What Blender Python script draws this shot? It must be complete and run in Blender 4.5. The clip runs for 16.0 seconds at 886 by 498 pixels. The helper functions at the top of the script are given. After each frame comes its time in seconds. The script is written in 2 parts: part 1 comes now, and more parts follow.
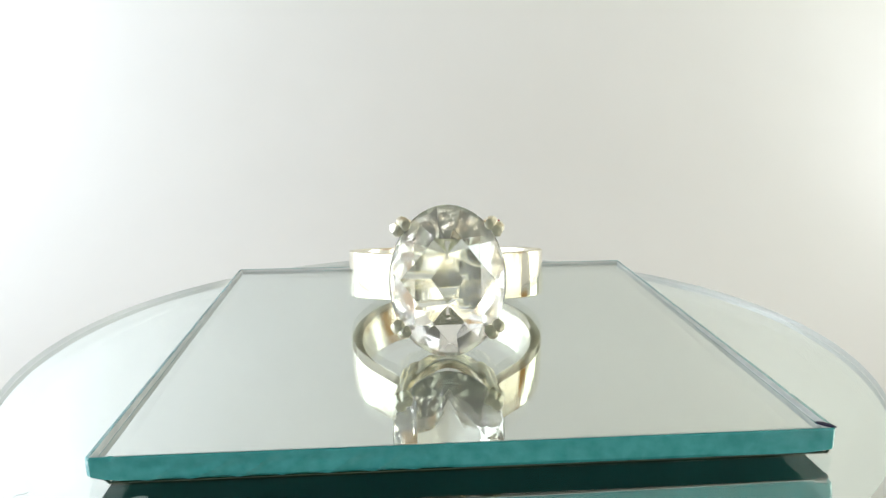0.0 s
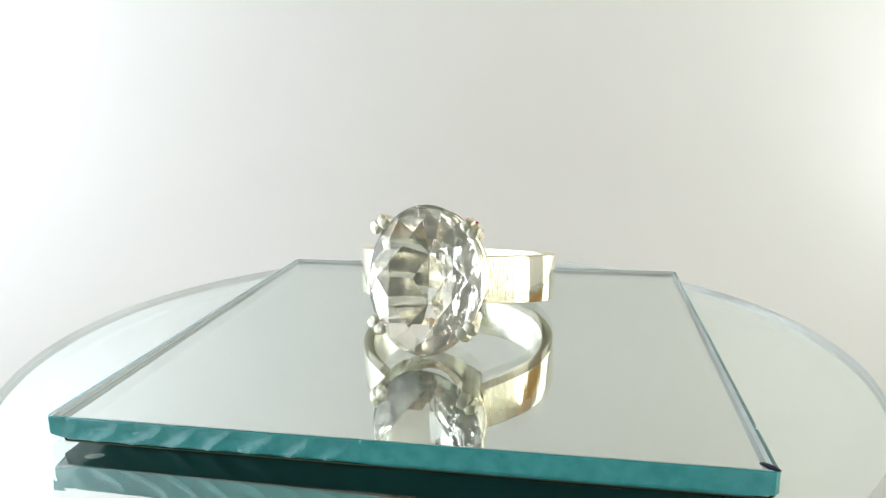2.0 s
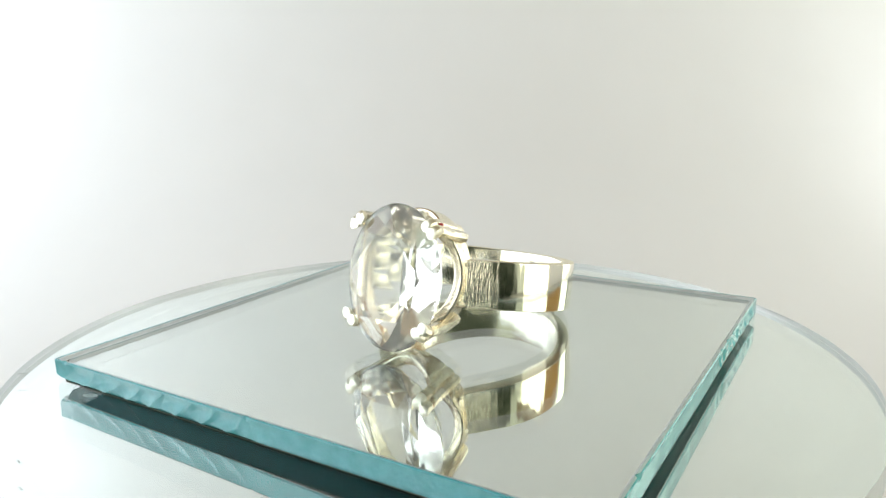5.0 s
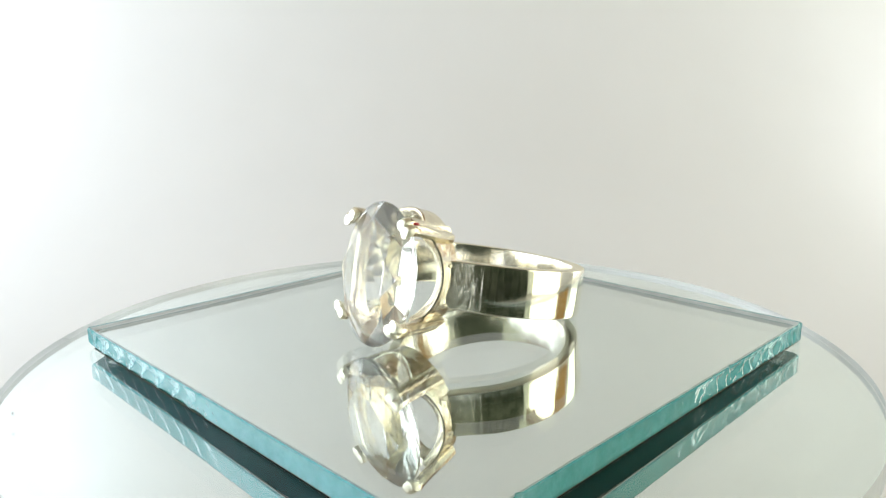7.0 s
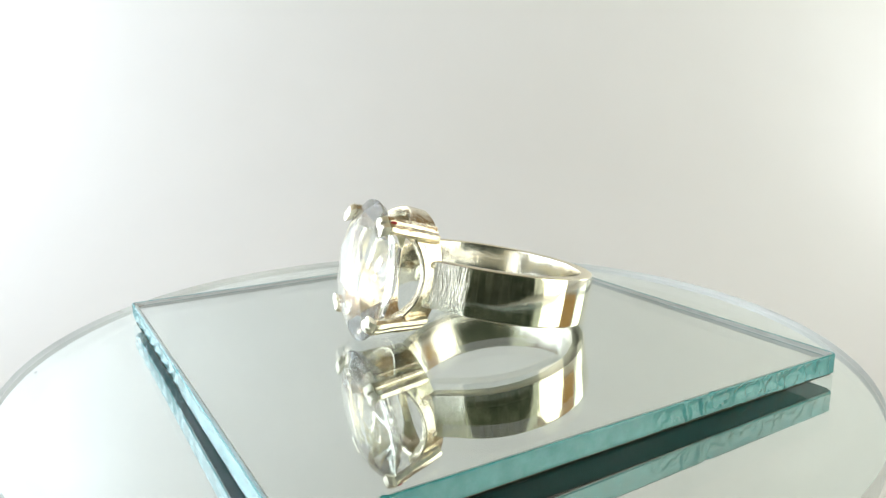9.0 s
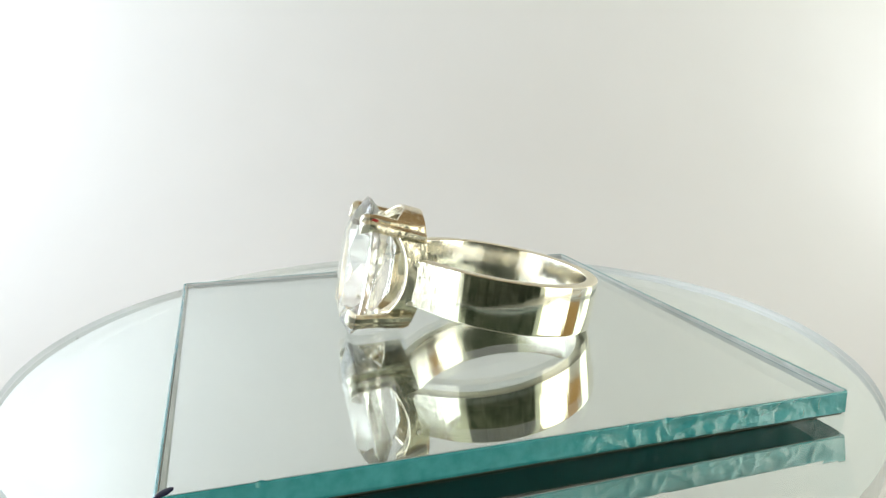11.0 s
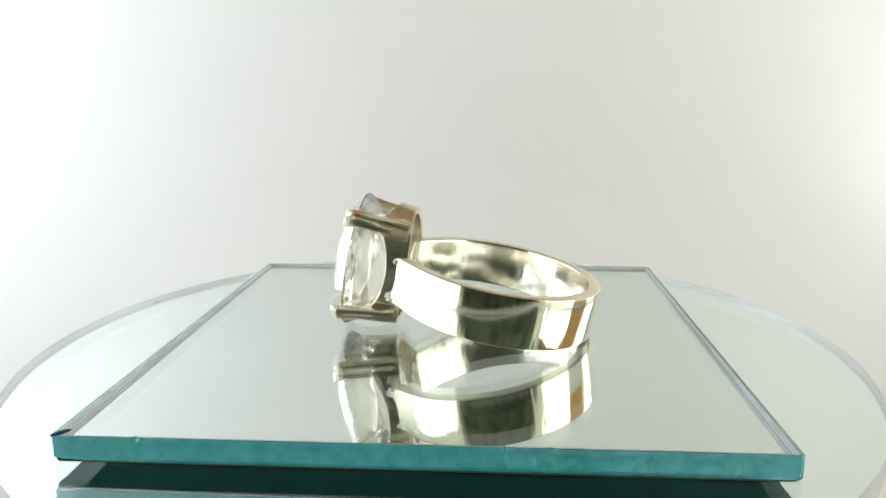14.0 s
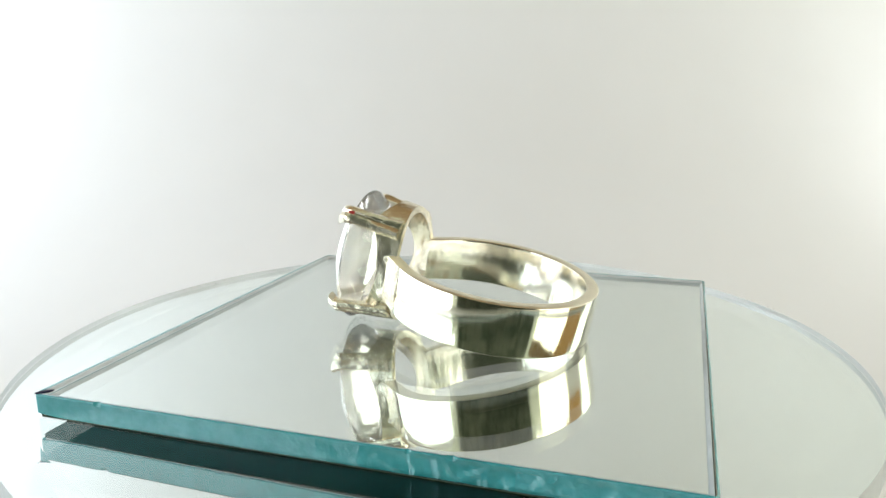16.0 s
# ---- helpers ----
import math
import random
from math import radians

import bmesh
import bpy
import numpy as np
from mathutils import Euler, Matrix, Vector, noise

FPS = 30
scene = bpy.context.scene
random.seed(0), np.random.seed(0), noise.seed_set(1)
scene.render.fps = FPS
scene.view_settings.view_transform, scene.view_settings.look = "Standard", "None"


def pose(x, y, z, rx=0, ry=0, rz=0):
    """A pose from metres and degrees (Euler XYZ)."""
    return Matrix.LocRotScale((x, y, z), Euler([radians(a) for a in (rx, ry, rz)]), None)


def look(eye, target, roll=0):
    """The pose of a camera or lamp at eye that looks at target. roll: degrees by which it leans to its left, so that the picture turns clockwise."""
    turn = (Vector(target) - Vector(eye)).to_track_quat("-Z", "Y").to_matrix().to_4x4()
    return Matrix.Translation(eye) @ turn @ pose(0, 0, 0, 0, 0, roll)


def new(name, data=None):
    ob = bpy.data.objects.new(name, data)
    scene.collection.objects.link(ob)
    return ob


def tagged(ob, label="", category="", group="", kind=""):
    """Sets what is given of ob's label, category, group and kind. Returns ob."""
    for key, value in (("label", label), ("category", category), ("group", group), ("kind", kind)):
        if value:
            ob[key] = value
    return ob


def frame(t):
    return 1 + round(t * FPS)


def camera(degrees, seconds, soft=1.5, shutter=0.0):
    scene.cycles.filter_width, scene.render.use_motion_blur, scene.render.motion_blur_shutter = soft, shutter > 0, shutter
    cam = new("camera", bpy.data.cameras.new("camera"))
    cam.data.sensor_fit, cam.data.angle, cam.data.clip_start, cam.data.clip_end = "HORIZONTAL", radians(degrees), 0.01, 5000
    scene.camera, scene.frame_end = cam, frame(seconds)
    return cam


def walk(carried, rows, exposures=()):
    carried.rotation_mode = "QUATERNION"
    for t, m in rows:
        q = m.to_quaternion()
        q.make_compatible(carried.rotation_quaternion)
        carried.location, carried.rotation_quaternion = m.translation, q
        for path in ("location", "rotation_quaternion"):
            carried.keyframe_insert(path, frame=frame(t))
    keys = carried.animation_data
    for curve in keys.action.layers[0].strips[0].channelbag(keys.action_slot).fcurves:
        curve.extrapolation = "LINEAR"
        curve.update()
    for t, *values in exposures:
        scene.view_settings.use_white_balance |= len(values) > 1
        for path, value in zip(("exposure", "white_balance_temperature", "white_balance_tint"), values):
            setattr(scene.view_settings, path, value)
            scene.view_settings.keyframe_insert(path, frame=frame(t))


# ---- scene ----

# ---- camera: stands still on its support, close before the turntable ----
MM = 0.001
TOP = 0.060                      # height of the square mirror's upper face over the table
EYE = Vector((0.0, -71.40 * MM, TOP + 23.52 * MM))
AIM = EYE + Vector((0.0020, 0.9765, -0.2155)) * 0.07
cam = camera(61.86, 16.0, soft=1.35)
walk(cam, [(0.0, look(EYE, AIM, -0.48)), (16.0, look(EYE, AIM, -0.48))])

# ---- light: white product-photo box, a bright panel at one side, a weaker one opposite ----
world = bpy.data.worlds.new("room_dark")
world.use_nodes = True
world.node_tree.nodes["Background"].inputs[0].default_value = (0.92, 1.0, 0.80, 1)
world.node_tree.nodes["Background"].inputs[1].default_value = 0.70
scene.world = world


def panel_lamp(name, at, aim, w, h, watts, colour):
    d = bpy.data.lights.new(name, "AREA")
    d.shape, d.size, d.size_y, d.energy, d.color = "RECTANGLE", w, h, watts, colour
    ob = new(name, d)
    ob.matrix_basis = look(at, aim)
    return ob


panel_lamp("side_panel_lamp", (-0.300, -0.01, 0.16), (0.0, -0.01, 0.16), 0.58, 0.34, 1.36, (0.90, 1.0, 1.12))
panel_lamp("rear_side_panel_lamp", (-0.290, 0.235, 0.18), (-0.20, 0.30, 0.15), 0.06, 0.38, 0.17, (0.89, 0.99, 1.15))
panel_lamp("opposite_panel_lamp", (0.300, -0.1325, 0.155), (0.0, -0.1325, 0.155), 0.225, 0.308, 0.56, (0.98, 0.97, 0.83))
panel_lamp("rear_panel_lamp", (0.300, 0.185, 0.16), (0.0, 0.185, 0.16), 0.12, 0.34, 0.29, (0.93, 1.0, 0.90))
panel_lamp("rear_corner_panel_lamp", (0.290, 0.215, 0.05), (0.21, 0.30, 0.01), 0.05, 0.09, 0.07, (0.97, 0.99, 1.09))


# ---- materials ----
def material(name):
    m = bpy.data.materials.new(name)
    m.use_nodes = True
    nt = m.node_tree
    return m, nt, nt.nodes["Principled BSDF"]


def node(nt, kind, **props):
    n = nt.nodes.new(kind)
    for k, v in props.items():
        n.inputs[k].default_value = v
    return n


def grain(nt, bsdf, scale, strength, distance, detail=4.0, stretch=None):
    """Fine relief from object-space noise."""
    co = nt.nodes.new("ShaderNodeTexCoord")
    nz = node(nt, "ShaderNodeTexNoise", Scale=scale, Detail=detail)
    if stretch:
        mp = nt.nodes.new("ShaderNodeMapping")
        mp.inputs["Scale"].default_value = stretch
        nt.links.new(co.outputs["Object"], mp.inputs["Vector"])
        nt.links.new(mp.outputs["Vector"], nz.inputs["Vector"])
    else:
        nt.links.new(co.outputs["Object"], nz.inputs["Vector"])
    b = node(nt, "ShaderNodeBump", Strength=strength, Distance=distance)
    nt.links.new(nz.outputs["Fac"], b.inputs["Height"])
    nt.links.new(b.outputs["Normal"], bsdf.inputs["Normal"])
    return nz


def blotch(nt, bsdf, a, b, scale, detail=3.0, socket="Base Color"):
    """Two tones of one colour, mixed by noise."""
    co = nt.nodes.new("ShaderNodeTexCoord")
    nz = node(nt, "ShaderNodeTexNoise", Scale=scale, Detail=detail)
    rp = nt.nodes.new("ShaderNodeValToRGB")
    rp.color_ramp.elements[0].position, rp.color_ramp.elements[1].position = 0.35, 0.65
    rp.color_ramp.elements[0].color, rp.color_ramp.elements[1].color = (*a, 1), (*b, 1)
    nt.links.new(co.outputs["Object"], nz.inputs["Vector"])
    nt.links.new(nz.outputs["Fac"], rp.inputs["Fac"])
    nt.links.new(rp.outputs["Color"], bsdf.inputs[socket])


def plain(name, a, b, scale, rough, bump=0.1, dist=0.0002):
    m, nt, p = material(name)
    blotch(nt, p, a, b, scale)
    p.inputs["Roughness"].default_value = rough
    grain(nt, p, scale * 12, bump, dist)
    return m


def silver(name, tone, rough, scale, bump, dist, stretch=None, vary=0.94):
    m, nt, p = material(name)
    blotch(nt, p, tone, tuple(c * vary for c in tone), 300)
    p.inputs["Metallic"].default_value = 1.0
    p.inputs["Roughness"].default_value = rough
    grain(nt, p, scale, bump, dist, 5.0, stretch)
    return m


def filed_band(name, tone):
    """Polished silver; towards the stone's setting the shoulders are left filed, with fine upright scratches."""
    m, nt, p = material(name)
    blotch(nt, p, tone, tuple(c * 0.95 for c in tone), 300)
    p.inputs["Metallic"].default_value = 1.0
    co = nt.nodes.new("ShaderNodeTexCoord")
    sep = nt.nodes.new("ShaderNodeSeparateXYZ")
    nt.links.new(co.outputs["Object"], sep.inputs[0])
    mp = nt.nodes.new("ShaderNodeMapping")
    mp.inputs["Rotation"].default_value = (0.30, 0.12, 0.0)
    mp.inputs["Scale"].default_value = (1.0, 1.0, 0.07)
    nt.links.new(co.outputs["Object"], mp.inputs["Vector"])
    scratch = node(nt, "ShaderNodeTexNoise", Scale=10500, Detail=3.0)
    nt.links.new(mp.outputs["Vector"], scratch.inputs["Vector"])
    edge = node(nt, "ShaderNodeTexNoise", Scale=1500, Detail=2.0)
    nt.links.new(mp.outputs["Vector"], edge.inputs["Vector"])
    # how far forward on the shoulder, with a ragged border
    wob = nt.nodes.new("ShaderNodeMath")
    wob.operation = "MULTIPLY_ADD"
    wob.inputs[1].default_value = 0.0034
    nt.links.new(edge.outputs["Fac"], wob.inputs[0])
    nt.links.new(sep.outputs["Y"], wob.inputs[2])
    mask = nt.nodes.new("ShaderNodeMapRange")
    mask.inputs["From Min"].default_value, mask.inputs["From Max"].default_value = -0.0052, -0.0060
    nt.links.new(wob.outputs[0], mask.inputs["Value"])
    rough = nt.nodes.new("ShaderNodeMapRange")
    rough.inputs["To Min"].default_value, rough.inputs["To Max"].default_value = 0.10, 0.23
    nt.links.new(mask.outputs[0], rough.inputs["Value"])
    nt.links.new(rough.outputs[0], p.inputs["Roughness"])
    b1 = node(nt, "ShaderNodeBump", Distance=0.00008)
    amt = nt.nodes.new("ShaderNodeMath")
    amt.operation = "MULTIPLY"
    amt.inputs[1].default_value = 0.9
    nt.links.new(mask.outputs[0], amt.inputs[0])
    nt.links.new(amt.outputs[0], b1.inputs["Strength"])
    nt.links.new(scratch.outputs["Fac"], b1.inputs["Height"])
    soft = node(nt, "ShaderNodeTexNoise", Scale=520, Detail=2.0)
    nt.links.new(mp.outputs["Vector"], soft.inputs["Vector"])
    b2 = node(nt, "ShaderNodeBump", Strength=0.34, Distance=0.0003)
    nt.links.new(soft.outputs["Fac"], b2.inputs["Height"])
    nt.links.new(b1.outputs["Normal"], b2.inputs["Normal"])
    nt.links.new(b2.outputs["Normal"], p.inputs["Normal"])
    return m


def glass(name, tone, ior, rough=0.0, bump=None, clear=1.0):
    m, nt, p = material(name)
    p.inputs["Base Color"].default_value = (*tone, 1)
    p.inputs["Transmission Weight"].default_value = clear
    p.inputs["Roughness"].default_value = rough
    p.inputs["IOR"].default_value = ior
    if bump:
        grain(nt, p, *bump)
    return m


M_SWEEP = plain("white_paper", (0.80, 0.79, 0.765), (0.82, 0.81, 0.785), 14, 0.9, 0.05)
M_DARK = plain("dark_curtain", (0.055, 0.075, 0.05), (0.19, 0.20, 0.165), 5, 0.95, 0.3, 0.002)
M_BROWN = plain("brown_wood", (0.31, 0.205, 0.10), (0.24, 0.155, 0.07), 30, 0.7, 0.1)
M_POST = plain("light_brown_wood", (0.60, 0.36, 0.13), (0.50, 0.28, 0.10), 30, 0.7, 0.1)
M_DRUM = plain("white_plastic", (0.76, 0.76, 0.74), (0.80, 0.80, 0.78), 60, 0.4, 0.03)
M_PLATE = glass("clear_float_glass", (0.955, 0.985, 0.978), 1.52)
M_EDGE = glass("green_glass_edge", (0.09, 0.55, 0.54), 1.52, 0.16, (500, 0.40, 0.0004, 3.0), 0.5)
M_FLAKE = glass("flaked_glass_edge", (0.16, 0.68, 0.68), 1.52, 0.05, (900, 0.5, 0.0003, 3.0), 0.6)
blotch(M_EDGE.node_tree, M_EDGE.node_tree.nodes["Principled BSDF"], (0.055, 0.43, 0.45), (0.09, 0.53, 0.55), 900)
blotch(M_FLAKE.node_tree, M_FLAKE.node_tree.nodes["Principled BSDF"], (0.09, 0.53, 0.56), (0.16, 0.65, 0.68), 900)
# pale tone standing in for light reflected inside the cut glass edge
M_EDGE_SHINE = plain("pale_edge_shine", (0.44, 0.46, 0.44), (0.58, 0.60, 0.58), 500, 0.5)
M_RIM = glass("ground_glass_rim", (0.95, 0.985, 0.975), 1.52, 0.35, (1500, 0.3, 0.0001, 3.0), 0.5)
M_SILVERING = silver("mirror_silvering", (0.88, 0.91, 0.89), 0.0, 40, 0.0, 0.0, None, 0.995)
M_TILE_SILVERING = silver("old_mirror_silvering", (0.805, 0.835, 0.81), 0.0, 40, 0.0, 0.0, None, 0.99)
M_PAINT = plain("dark_mirror_backing_paint", (0.002, 0.022, 0.012), (0.004, 0.032, 0.018), 200, 0.5)
M_PAINT.node_tree.nodes["Principled BSDF"].inputs["Specular IOR Level"].default_value = 0.04
M_OLIVE = plain("olive_paint_edge", (0.055, 0.07, 0.04), (0.03, 0.045, 0.03), 800, 0.7)
M_BAND = filed_band("polished_silver", (0.93, 0.885, 0.73))
M_INNER = silver("worn_silver", (0.93, 0.89, 0.77), 0.18, 420, 0.36, 0.0004, (1, 1, 0.4))
M_CAST = silver("cast_silver", (0.95, 0.90, 0.74), 0.42, 1300, 0.9, 0.0002)
M_FILED = silver("filed_silver", (0.90, 0.83, 0.67), 0.24, 900, 0.6, 0.00022)
M_WORN = silver("worn_band_edge", (0.94, 0.88, 0.70), 0.36, 900, 0.5, 0.0002)
M_STONE = glass("colourless_quartz", (0.99, 0.968, 0.905), 1.545, 0.0, None, 0.93)
M_RED = plain("red_wax", (0.55, 0.03, 0.02), (0.42, 0.02, 0.02), 2000, 0.4)
M_INK = plain("blue_black_ink", (0.008, 0.01, 0.04), (0.02, 0.02, 0.05), 900, 0.4)
M_INK.node_tree.nodes["Principled BSDF"].inputs["Specular IOR Level"].default_value = 0.1
M_LINT = plain("grey_lint", (0.12, 0.12, 0.11), (0.2, 0.2, 0.18), 900, 0.9)
M_SPECK = plain("pale_dust", (0.5, 0.5, 0.48), (0.7, 0.7, 0.66), 900, 0.8)


# ---- mesh helpers ----
def part(name, bm, mats, parent=None, label="", smooth=False):
    """Links a bmesh as one mesh object, under a thing or a part of it."""
    me = bpy.data.meshes.new(name)
    bmesh.ops.recalc_face_normals(bm, faces=bm.faces)
    for f in bm.faces:
        f.smooth = smooth
    bm.to_mesh(me)
    bm.free()
    for m in mats if isinstance(mats, (list, tuple)) else [mats]:
        me.materials.append(m)
    ob = new(name, me)
    if parent:
        ob.parent = parent
    return tagged(ob, label)


def box(bm, lo, hi, bevel=0.0):
    c = [(a + b) / 2 for a, b in zip(lo, hi)]
    s = [b - a for a, b in zip(lo, hi)]
    r = bmesh.ops.create_cube(bm, size=1.0, matrix=Matrix.LocRotScale(c, None, s))
    if bevel:
        es = list({e for v in r["verts"] for e in v.link_edges})
        bmesh.ops.bevel(bm, geom=es, offset=bevel, segments=2, affect="EDGES", profile=0.5)
    return bm


def grid_tube(bm, rings, closed_along=True, caps=False):
    """Joins rings of points, each closed round itself, into a tube."""
    vs = [[bm.verts.new(p) for p in ring] for ring in rings]
    n = len(vs)
    for i in range(n if closed_along else n - 1):
        a, b = vs[i], vs[(i + 1) % n]
        for j in range(len(a)):
            k = (j + 1) % len(a)
            bm.faces.new((a[j], a[k], b[k], b[j]))
    if caps:
        bm.faces.new(vs[0])
        bm.faces.new(vs[-1])
    return vs


# ---- the photo box: paper sweep, dark room before it ----
def sweep():
    bm = bmesh.new()
    prof = [(-0.34, 0.0), (-0.1, 0.0), (0.16, 0.0)]
    prof += [(0.16 + 0.14 * math.sin(a), 0.14 - 0.14 * math.cos(a)) for a in np.linspace(0.1, math.pi / 2, 16)]
    prof += [(0.30, 0.3), (0.30, 0.418)]
    xs = np.linspace(-0.34, 0.34, 18)
    rows = [[bm.verts.new((x, y, z)) for x in xs] for y, z in prof]
    for a, b in zip(rows, rows[1:]):
        for i in range(len(xs) - 1):
            bm.faces.new((a[i], a[i + 1], b[i + 1], b[i]))
    r = bmesh.ops.extrude_face_region(bm, geom=bm.faces[:])
    for v in r["geom"]:
        if isinstance(v, bmesh.types.BMVert):
            v.co += Vector((0, 0.002, -0.002))
    ob = part("backdrop", bm, M_SWEEP, smooth=True)
    return tagged(ob, "seamless white paper sweep curving up behind the turntable", "backdrop", kind="structure")


def slab(name, lo, hi, mat, label, category):
    ob = part(name, box(bmesh.new(), lo, hi), mat)
    return tagged(ob, label, category, kind="structure")


def curtain():
    """The unlit room's far side: a hanging dark curtain in soft folds."""
    bm = bmesh.new()
    xs = np.linspace(-0.8, 0.8, 161)
    rings = []
    for x in xs:
        y = -0.90 + 0.030 * math.sin(x * 34) + 0.018 * noise.noise((x * 9, 0, 0))
        rings.append([Vector((x, y, -0.3)), Vector((x, y - 0.006, -0.3)), Vector((x, y - 0.006, 2.2)), Vector((x, y, 2.2))])
    grid_tube(bm, rings, closed_along=False, caps=True)
    ob = part("wall_front", bm, M_DARK, smooth=True)
    tagged(ob, "dark green-grey curtain closing the unlit room", "curtain", kind="structure")


sweep()
curtain()
slab("ceiling", (-0.36, -0.05, 0.42), (0.36, 0.31, 0.438), M_BROWN, "brown wooden shelf board over the photo set", "ceiling")
slab("wall_west", (-0.345, -0.33, 0.0), (-0.34, 0.31, 0.42), M_SWEEP, "white fabric side of the photo box", "wall")
slab("wall_east", (0.34, -0.25, 0.0), (0.345, 0.31, 0.42), M_SWEEP, "white fabric side of the photo box", "wall")
slab("trim_post", (0.303, -0.019, 0.13), (0.315, 0.10, 0.42), M_POST, "brown wooden shelf upright beside the photo set", "post")
slab("trim_rail", (0.303, -0.25, 0.316), (0.315, -0.0195, 0.42), M_BROWN, "brown wooden shelf side over the light panel", "panel")
slab("floor", (-0.8, -0.92, -0.31), (0.8, 0.5, -0.3), M_DARK, "dark floor of the unlit room", "floor")

# ---- turntable: a round glass mirror on a white drum ----
TILE_T = 1.95 * MM
DISC_Z = TOP - TILE_T - 0.012 * MM            # upper face of the round mirror
DISC_T = 2.6 * MM
DISC_R = 39.72 * MM
BEVEL_R = 36.6 * MM
DISC_AT = pose(-0.28 * MM, -0.36 * MM, DISC_Z)   # a little off the axis
TURN = -7.002                    # degrees a second


def disc_mirror():
    top = tagged(new("turntable"), "round glass mirror turntable top on a white drum", "turntable")
    top.matrix_basis = DISC_AT
    n = 160
    bm = bmesh.new()
    # a wide shallow bevel runs round the upper edge
    rad = [(DISC_R, -DISC_T), (DISC_R, -0.60 * MM), (DISC_R, -0.12 * MM), (BEVEL_R, 0.0)]
    rings = [[bm.verts.new((r * math.cos(a), r * math.sin(a), z)) for a in np.linspace(0, 2 * math.pi, n, endpoint=False)] for r, z in rad]
    for k in (0, 1, 2):
        for i in range(n):
            j = (i + 1) % n
            bm.faces.new((rings[k][i], rings[k][j], rings[k + 1][j], rings[k + 1][i])).material_index = 1 if k < 2 else 0
    bm.faces.new(rings[3])
    plate = part("glass_plate", bm, [M_PLATE, M_RIM], top, "clear round glass with a pale green rim")
    plate.visible_shadow = False
    bm = bmesh.new()
    bmesh.ops.create_cone(bm, cap_ends=True, segments=n, radius1=DISC_R - 0.05 * MM, radius2=DISC_R - 0.05 * MM, depth=0.2 * MM,
                          matrix=Matrix.Translation((0, 0, -DISC_T - 0.1 * MM)))
    part("silvering", bm, M_SILVERING, top, "bright silvered back of the round mirror")
    bm = bmesh.new()
    bmesh.ops.create_cone(bm, cap_ends=True, segments=96, radius1=30 * MM, radius2=30 * MM, depth=DISC_Z - DISC_T - 0.25 * MM,
                          matrix=Matrix.Translation((0, 0, -DISC_Z / 2 - DISC_T / 2 - 0.1 * MM)))
    part("drum", bm, M_DRUM, top, "white plastic drum", smooth=False)
    # lint on the round glass
    for x, y, turn, ln in ((-26.9, -27.9, 40, 0.8), (-10.3, -36.3, 5, 0.6)):
        bm = bmesh.new()
        pts = [Vector((ln * (i / 5 - 0.5), 0.10 * math.sin(i * 1.3), 0.03)) for i in range(6)]
        grid_tube(bm, [[(p + Vector((0, 0.025 * math.cos(q), 0.025 * math.sin(q)))) * MM for q in (0.5, 2.1, 3.7, 5.2)] for p in pts], closed_along=False, caps=True)
        fl = part("lint", bm, M_LINT, top, "tiny dark fibre of lint")
        fl.matrix_basis = pose(x * MM, y * MM, 0, 0, 0, turn)
    return top


# ---- the square mirror: cut glass, chipped edges, silvered and painted back ----
SIDE = 51.15 * MM
TILE_AT = Matrix.Translation((0, 0, TOP)) @ pose(0, 0, 0, 0, 0, 3.754) @ Matrix.Translation((0.353 * MM, -0.059 * MM, 0))


def tile_outline():
    """Points round the cut edge, corner to corner, with small nips at the corners and a little waver."""
    h, nip, n = SIDE / 2, 0.30 * MM, 400
    corners = [(-h, -h), (h, -h), (h, h), (-h, h)]
    pts = []
    for k in range(4):
        a, b = Vector(corners[k]), Vector(corners[(k + 1) % 4])
        d = (b - a).normalized()
        for i in range(n):
            s = nip + (SIDE - 2 * nip) * i / (n - 1)
            pts.append((a + d * s, Vector((d.y, -d.x)), k, s))
    return pts


def shell_depth(k, s, z):
    """How deep the cut glass is flaked at side k, s along it and z (0 top, 1 foot) down it."""
    # flaked ends: side 0 near its start, side 1 near its far end, side 2 and 3 lightly
    zones = {0: (0.0, 0.026, 0.27), 1: (0.028, 0.0512, 0.28), 2: (0.036, 0.0508, 0.10), 3: (0.0, 0.016, 0.10)}
    lo, hi, amp = zones[k]
    mid, half = (lo + hi) / 2, (hi - lo) / 2
    w = max(0.0, 1 - abs((s - mid) / half) ** 4)
    phase = s * 1000 * 1.05 + 2.4 * z ** 1.5 + 0.9 * noise.noise((s * 150, k, z))
    shell = abs(math.sin(phase)) ** 0.8
    if k == 1:
        shell = min(1.0, 2.2 * abs(noise.noise((s * 620, 3, z * 1.3))) + 0.8 * abs(noise.noise((s * 1500, 9, z * 2.6))))
        shell *= min(1.0, 3.0 * z, 0.25 + 3.0 * (1 - z))
    if k != 1:
        shell *= min(1.0, 2.2 * z)
    return (0.012 * noise.noise((s * 200, k * 7.1, z)) + w * amp * shell) * MM


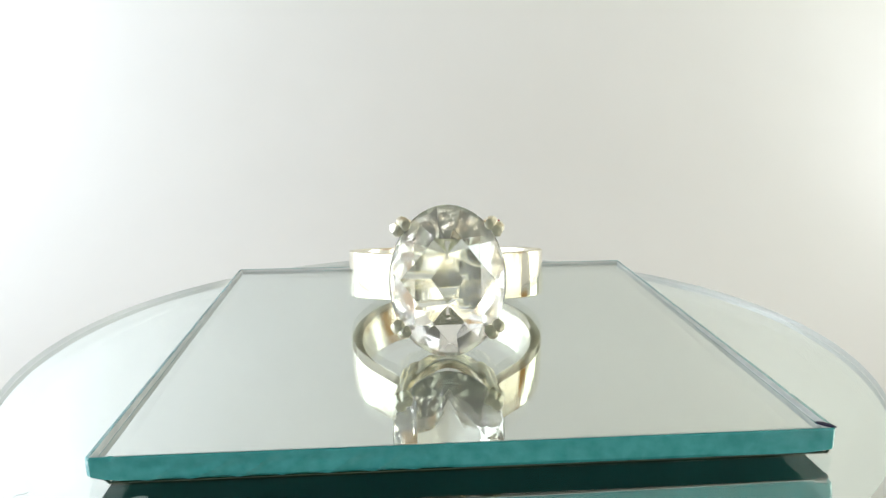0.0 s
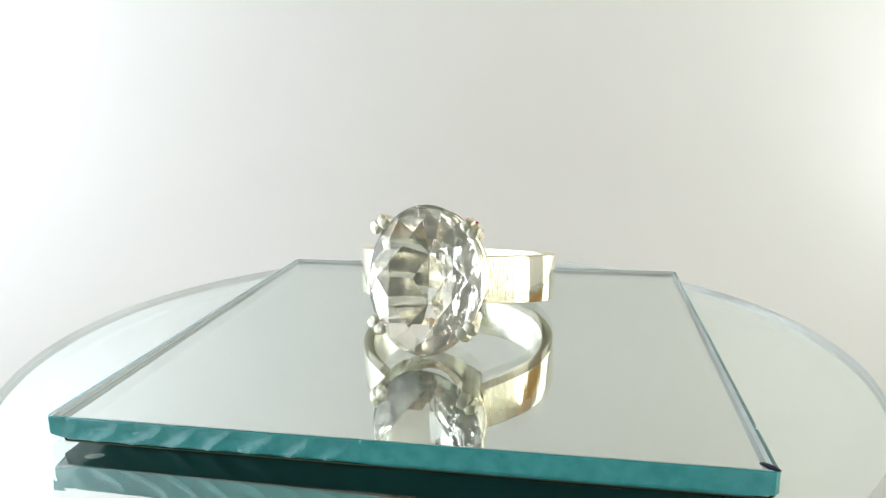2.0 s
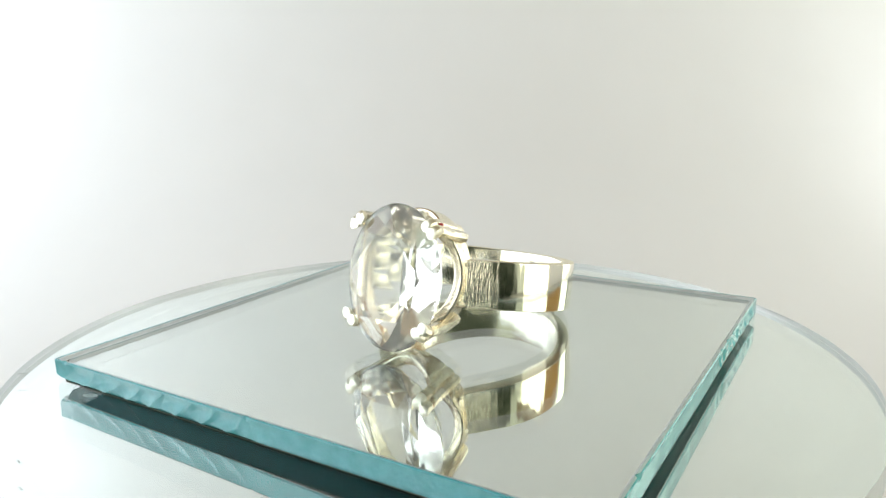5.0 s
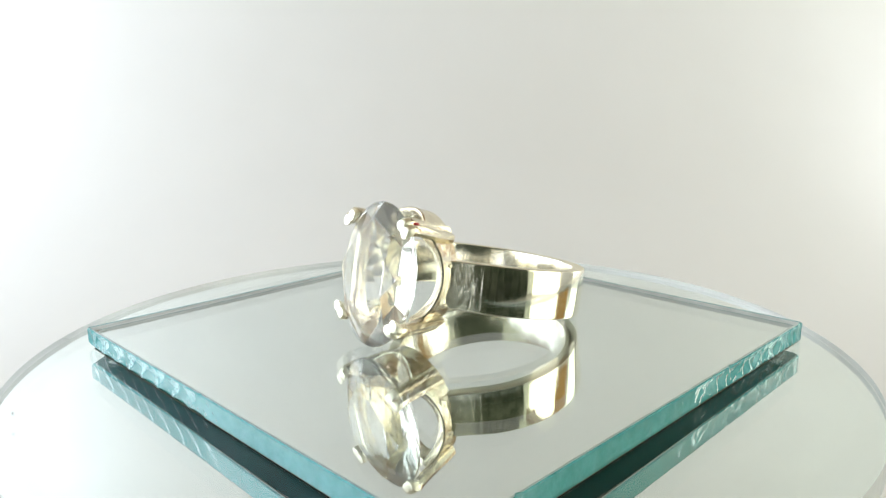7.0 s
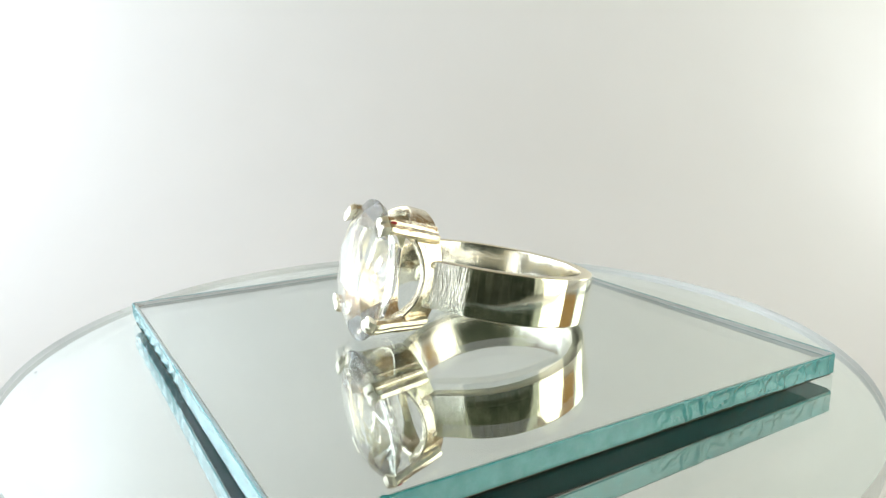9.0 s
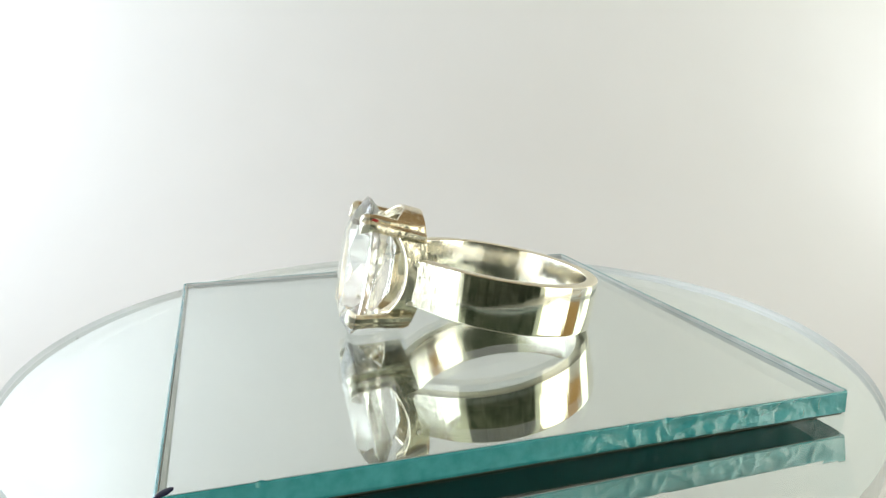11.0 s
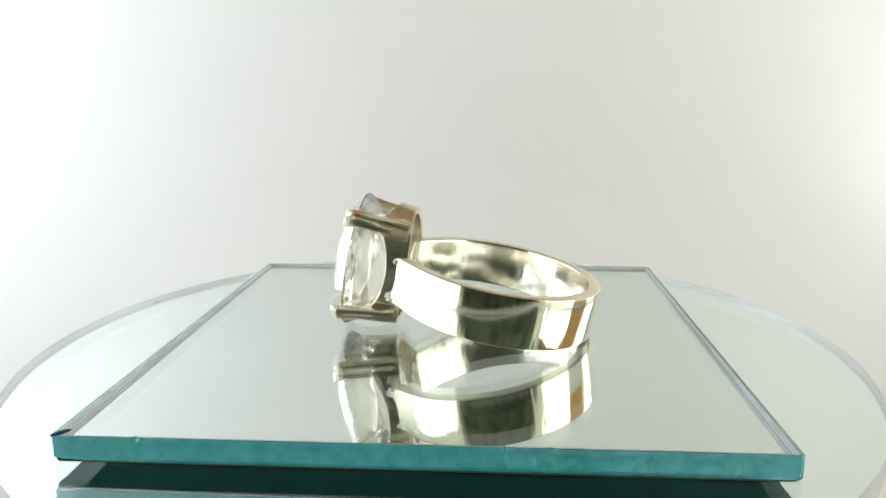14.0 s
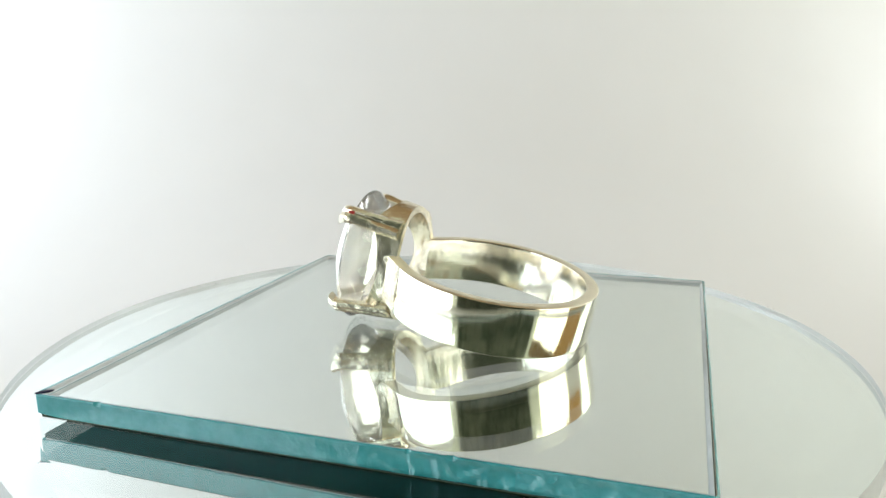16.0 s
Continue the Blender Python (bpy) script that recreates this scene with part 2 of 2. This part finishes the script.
def square_mirror():
    tile = tagged(new("square_mirror"), "square mirror with chipped green glass edges on the turntable", "mirror")
    tile.matrix_basis = TILE_AT
    levels = [0.0, 0.06, 0.18, 0.3, 0.42, 0.54, 0.66, 0.78, 0.89, 0.96, 1.0]
    out = tile_outline()
    bm = bmesh.new()
    rings = []
    for z in levels:
        ring = []
        for p, nrm, k, s in out:
            # two corners are broken away at the foot
            gone = 1.0
            for corner, dist in ((0, s if k == 0 else SIDE - s if k == 3 else 1.0), (1, s if k == 1 else SIDE - s if k == 0 else 1.0)):
                least = (0.64, 0.84)[corner]
                gone = min(gone, least + (1 - least) * math.sqrt(dist / (2.2 * MM)))
            foot = min(1.0, gone)
            inset = 0.09 * MM if z in (0.0, 1.0) else 0.0
            chip = 0.0
            if z < 0.1:
                chip = max(0.0, noise.noise((s * 900, k * 3.3, 4.0)) - 0.42) * (1.2 if k == 1 else 0.5) * MM
            q = p - nrm * (inset + chip + shell_depth(k, s, z))
            ring.append(bm.verts.new((q.x, q.y, -z * foot * (TILE_T - 0.12 * MM))))
        rings.append(ring)
    n = len(out)
    for a, b in zip(rings, rings[1:]):
        for i in range(n):
            j = (i + 1) % n
            f = bm.faces.new((a[i], a[j], b[j], b[i]))
            _, _, k, s = out[i]
            f.material_index = 2 if k == 1 and s > 0.0375 + 0.003 * noise.noise((s * 90, 0, 0)) else 1
    bm.faces.new(rings[0])
    glass_ob = part("glass_plate", bm, [M_PLATE, M_EDGE, M_FLAKE], tile, "clear cut glass with blue-green edges", smooth=True)
    glass_ob.data.set_sharp_from_angle(angle=radians(24))
    glass_ob.visible_shadow = False
    # added pale strip just inside the glass; its colour imitates the cut edge's inner reflection
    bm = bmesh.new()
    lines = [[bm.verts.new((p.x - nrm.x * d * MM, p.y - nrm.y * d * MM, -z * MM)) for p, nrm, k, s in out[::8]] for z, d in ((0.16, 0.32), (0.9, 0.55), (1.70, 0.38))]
    for a, b in zip(lines, lines[1:]):
        for i in range(len(a)):
            j = (i + 1) % len(a)
            bm.faces.new((a[i], a[j], b[j], b[i]))
    part("edge_shine_strip", bm, M_EDGE_SHINE, tile, "added pale strip standing in for the reflection inside the glass edge")
    h = SIDE / 2 - 0.12 * MM

    def sheet(inset, lo, hi):
        """A thin sheet under the glass with its corners cut off."""
        bm, r, c, d = bmesh.new(), h - inset, 1.3 * MM, 0.4 * MM
        ring = [(-r + c, -r), (r - d, -r), (r, -r + d), (r, r - d), (r - d, r), (-r + d, r), (-r, r - d), (-r, -r + c)]
        grid_tube(bm, [[Vector((x, y, z)) for x, y in ring] for z in (lo, hi)], closed_along=False, caps=True)
        return bm

    part("silvering", sheet(0.1 * MM, -TILE_T + 0.10 * MM, -TILE_T + 0.12 * MM), M_TILE_SILVERING, tile, "bright silvered back")
    backing = part("backing_paint", sheet(0.0, -TILE_T, -TILE_T + 0.096 * MM), [M_PAINT, M_OLIVE], tile, "dark green-black backing paint")
    for f in backing.data.polygons:
        f.material_index = 0 if abs(f.normal.z) > 0.5 else 1
    bm = bmesh.new()
    s = SIDE / 2
    bmesh.ops.create_icosphere(bm, subdivisions=2, radius=1.0 * MM, matrix=Matrix.LocRotScale((-s + 2.6 * MM, -s + 1.5 * MM, -TILE_T), Euler((0, 0, 0.3)), (0.75, 0.42, 0.006)))
    part("paint_chip", bm, M_SPECK, backing, "small pale chip in the backing paint", smooth=True)
    bm = bmesh.new()
    bmesh.ops.create_icosphere(bm, subdivisions=2, radius=0.5 * MM, matrix=Matrix.LocRotScale((s - 0.55 * MM, -s + 0.62 * MM, 0.0), Euler((0, 0, -0.75)), (1.5, 0.7, 0.16)))
    part("ink_mark", bm, M_INK, glass_ob, "blue-black ink mark at one corner", smooth=True)
    return tile


# ---- the ring: flat silver band, open oval gallery, four double prongs, oval stone ----
RING_AT = Matrix.Translation((0.45 * MM, 5.4 * MM, TOP + 4.14 * MM)) @ pose(0, 0, 0, -10.6, 0, 0.3)


def band_part(ring):
    bm = bmesh.new()
    rings = []
    n = 132
    a0 = radians(45)
    stations = [a0 + (2 * math.pi - 2 * a0) * i / n for i in range(n + 1)]
    ro, ri = 9.88 * MM, 8.68 * MM

    def section(out_p, in_p, half):
        (ox, oy), (ix, iy) = out_p, in_p
        res = []
        # rounded rectangle: outer face, top, inner face, foot
        for s, z in ((0.0, -1 + 0.09), (0.0, 1 - 0.09), (0.03, 1 - 0.03), (0.12, 1.0), (0.88, 1.0), (0.97, 1 - 0.03), (1.0, 1 - 0.09),
                     (1.0, -1 + 0.09), (0.97, -1 + 0.03), (0.88, -1.0), (0.12, -1.0), (0.03, -1 + 0.03)):
            res.append(Vector((ox + (ix - ox) * s, oy + (iy - oy) * s, z * half)))
        return res

    for a in stations:
        near = abs(math.cos(a / 2)) ** 4
        half = (2.36 - 0.12 * near) * MM
        sx, cy = 1.038 * math.sin(a), -math.cos(a)      # worn a little oval
        rings.append(section((ro * sx, ro * cy), (ri * sx, ri * cy), half))
    # straight shoulders that run on to the gallery
    q = math.sqrt(0.5)
    for k in range(1, 10):
        f = min(k, 8) / 8 * 3.30 * MM
        end = 0.65 * MM if k == 9 else 0.0              # lapped on to the gallery's side
        half = (2.26 - 0.06 * k / 9 - (0.06 if k == 8 else 0.22 if k == 9 else 0.0)) * MM
        wide = 1.038 - 0.038 * k / 9
        o, i = ((ro * q - f * q * 0.98) * wide, -ro * q - f * q * 1.02 - end), ((ri * q - f * q * 0.98) * wide, -ri * q - f * q * 1.02 - end)
        rings.insert(0, section(o, i, half))
        rings.append(section((-o[0], o[1]), (-i[0], i[1]), half))
    grid_tube(bm, rings, closed_along=False, caps=True)
    ob = part("band", bm, [M_BAND, M_INNER, M_WORN], ring, "flat polished silver band", smooth=True)
    for f in ob.data.polygons:
        if f.normal.x * f.center.x + f.normal.y * f.center.y < -0.5 * math.hypot(f.center.x, f.center.y):
            f.material_index = 1
        if abs(f.normal.z) > 0.6:
            f.material_index = 2
    ob.data.set_sharp_from_angle(angle=radians(35))
    return ob


CEN = 0.33                       # the head sits a little high on the band


def gallery_part(ring):
    bm = bmesh.new()
    rings = []
    n = 96
    for i in range(n):
        t = 2 * math.pi * i / n
        c, s = math.cos(t), math.sin(t)
        # the front edge is scalloped: it climbs to each prong, at the sides and between the upper and lower pairs
        th, tp = math.asin(min(1.0, abs(s))), 0.80
        front = 10.30 + 1.75 * (th / tp) ** 2.0 if th < tp else 10.65 + 1.40 * ((math.pi / 2 - th) / (math.pi / 2 - tp)) ** 1.8
        back = 8.45 + 0.5 * s * s
        ring_pts = []
        for b, w in ((back, 0.34), (back, -0.34), (front - 0.12, -0.50), (front, -0.36), (front, 0.34), (front - 0.12, 0.46)):
            flare = 0.05 * (b - back)
            ax, ay = 4.4 + w + flare, 5.62 + w + flare
            ring_pts.append(Vector((ax * c, -b, ay * s + CEN)) * MM)
        rings.append(ring_pts)
    grid_tube(bm, rings)
    ob = part("gallery", bm, M_FILED, ring, "open oval silver gallery behind the stone", smooth=True)
    ob.data.set_sharp_from_angle(angle=radians(40))
    return ob


def prong_parts(ring):
    for sx, sz in ((-1, 1), (1, 1), (1, -1), (-1, -1)):
        bm = bmesh.new()
        base = Vector((sx * 3.50, 0, sz * 4.05 + CEN))
        tip = Vector((sx * 4.25, 0, sz * 4.66 + CEN))
        radial = Vector((sx * 0.66, 0, sz * 0.75)).normalized()
        tangent = Vector((-radial.z, 0, radial.x))
        for side in (-1, 1):
            rings = []
            for b, f, inw, th in ((8.95, 0.1, 0.0, 0.42), (10.0, 0.3, 0.0, 0.44), (12.4, 0.66, 0.0, 0.44), (13.7, 0.9, -0.02, 0.46),
                                  (14.3, 1.0, 0.06, 0.50), (14.70, 1.0, 0.24, 0.54), (14.94, 1.0, 0.40, 0.46), (15.0, 1.0, 0.46, 0.26)):
                cpt = base.lerp(tip, f) - radial * inw + tangent * side * 0.40
                sec = []
                for k in range(8):
                    q = 2 * math.pi * (k + 0.5) / 8
                    wob = 1 + 0.22 * noise.noise((b * 1.3, k * 2.1, sx * 5 + sz * 9 + side))
                    v = cpt + tangent * ((0.54 if b < 14.96 else 1.3 * th) * math.cos(q) * wob) + radial * (1.15 * th * math.sin(q) * wob)
                    sec.append(Vector((v.x, -b, v.z)) * MM)
                rings.append(sec)
            grid_tube(bm, rings, closed_along=False, caps=True)
        pr = part("prong", bm, [M_FILED, M_CAST], ring, "grooved double silver prong", smooth=True)
        pr.data.set_sharp_from_angle(angle=radians(38))
        for f in pr.data.polygons:
            f.material_index = 1 if f.center.y < -14.1 * MM else 0
        if (sx, sz) == (1, 1):
            bm = bmesh.new()
            at = tip + radial * 0.36 + Vector((0, -13.8, 0))
            bmesh.ops.create_icosphere(bm, subdivisions=2, radius=0.15 * MM, matrix=Matrix.LocRotScale(at * MM, None, (1, 2.2, 1)))
            part("wax_speck", bm, M_RED, pr, "small red wax speck in the groove", smooth=True)


def solder_parts(ring):
    for sx in (-1, 1):
        for sz in (-1, 1):
            bm = bmesh.new()
            bmesh.ops.create_icosphere(bm, subdivisions=2, radius=0.50 * MM, matrix=Matrix.LocRotScale((sx * 4.35 * MM, -9.25 * MM, sz * 1.84 * MM), Euler((0.4, 0, sx * 0.7)), (1.0, 1.3, 0.62)))
            for v in bm.verts:
                v.co += Vector(noise.noise_vector(v.co * 2600)) * 0.10 * MM
            part("solder_bead", bm, M_CAST, ring, "rough bead of solder at the shoulder")


def stone_part(ring):
    """Oval mixed cut: table, crown facets, thin girdle, stepped pavilion; its facets are the hull of their corners."""
    bm = bmesh.new()
    ax, az = 5.18, 6.70

    def level(count, phase, scale, b, squash=1.0):
        for i in range(count):
            t = 2 * math.pi * (i + phase) / count
            wob = 0.0 if scale == 1.0 else 0.018
            deep = b + random.uniform(-1, 1) * wob * 2
            t += random.uniform(-1, 1) * wob * 2.2
            bm.verts.new(Vector((ax * scale * math.cos(t) * squash, -deep, az * scale * math.sin(t) + CEN - 0.30)) * MM)

    girdle, crown = 13.95, 1.55
    level(8, 0.5, 0.60, girdle + crown)
    level(8, 0.0, 0.80, girdle + 0.68 * crown)
    level(40, 0.0, 1.0, girdle + 0.1)
    level(40, 0.0, 1.0, girdle - 0.1)
    # the foot is a keel along the oval's length
    for r, count, phase, squash, deep in ((0.93, 16, 0.5, 1.0, 0.66), (0.74, 12, 0.0, 1.0, 1.29), (0.50, 8, 0.5, 1.0, 2.03),
                                          (0.28, 2, 0.0, 1.0, 2.70), (0.34, 2, 0.5, 1.0, 3.28)):
        level(count, phase, r, girdle - 0.1 - deep, squash)
    r = bmesh.ops.convex_hull(bm, input=bm.verts[:])
    bmesh.ops.delete(bm, geom=[g for g in r["geom_interior"] if isinstance(g, bmesh.types.BMVert)], context="VERTS")
    bmesh.ops.dissolve_limit(bm, angle_limit=radians(1.0), verts=bm.verts[:], edges=bm.edges[:])
    gem = part("gemstone", bm, M_STONE, ring, "faceted oval colourless quartz stone")
    gem.visible_shadow = False


def silver_ring():
    ring = tagged(new("ring"), "silver ring with large oval clear stone lying on the mirror", "ring")
    ring.matrix_basis = RING_AT
    band_part(ring)
    gallery_part(ring)
    prong_parts(ring)
    solder_parts(ring)
    stone_part(ring)
    return ring


turntable = disc_mirror()
mirror_tile = square_mirror()
jewel = silver_ring()


# ---- everything on the turntable goes round together at an even pace ----
def motions():
    times = [i * 0.5 for i in range(33)]
    for thing, rest in ((turntable, DISC_AT), (mirror_tile, TILE_AT), (jewel, RING_AT)):
        walk(thing, [(t, pose(0, 0, 0, 0, 0, TURN * t) @ rest) for t in times])


motions()
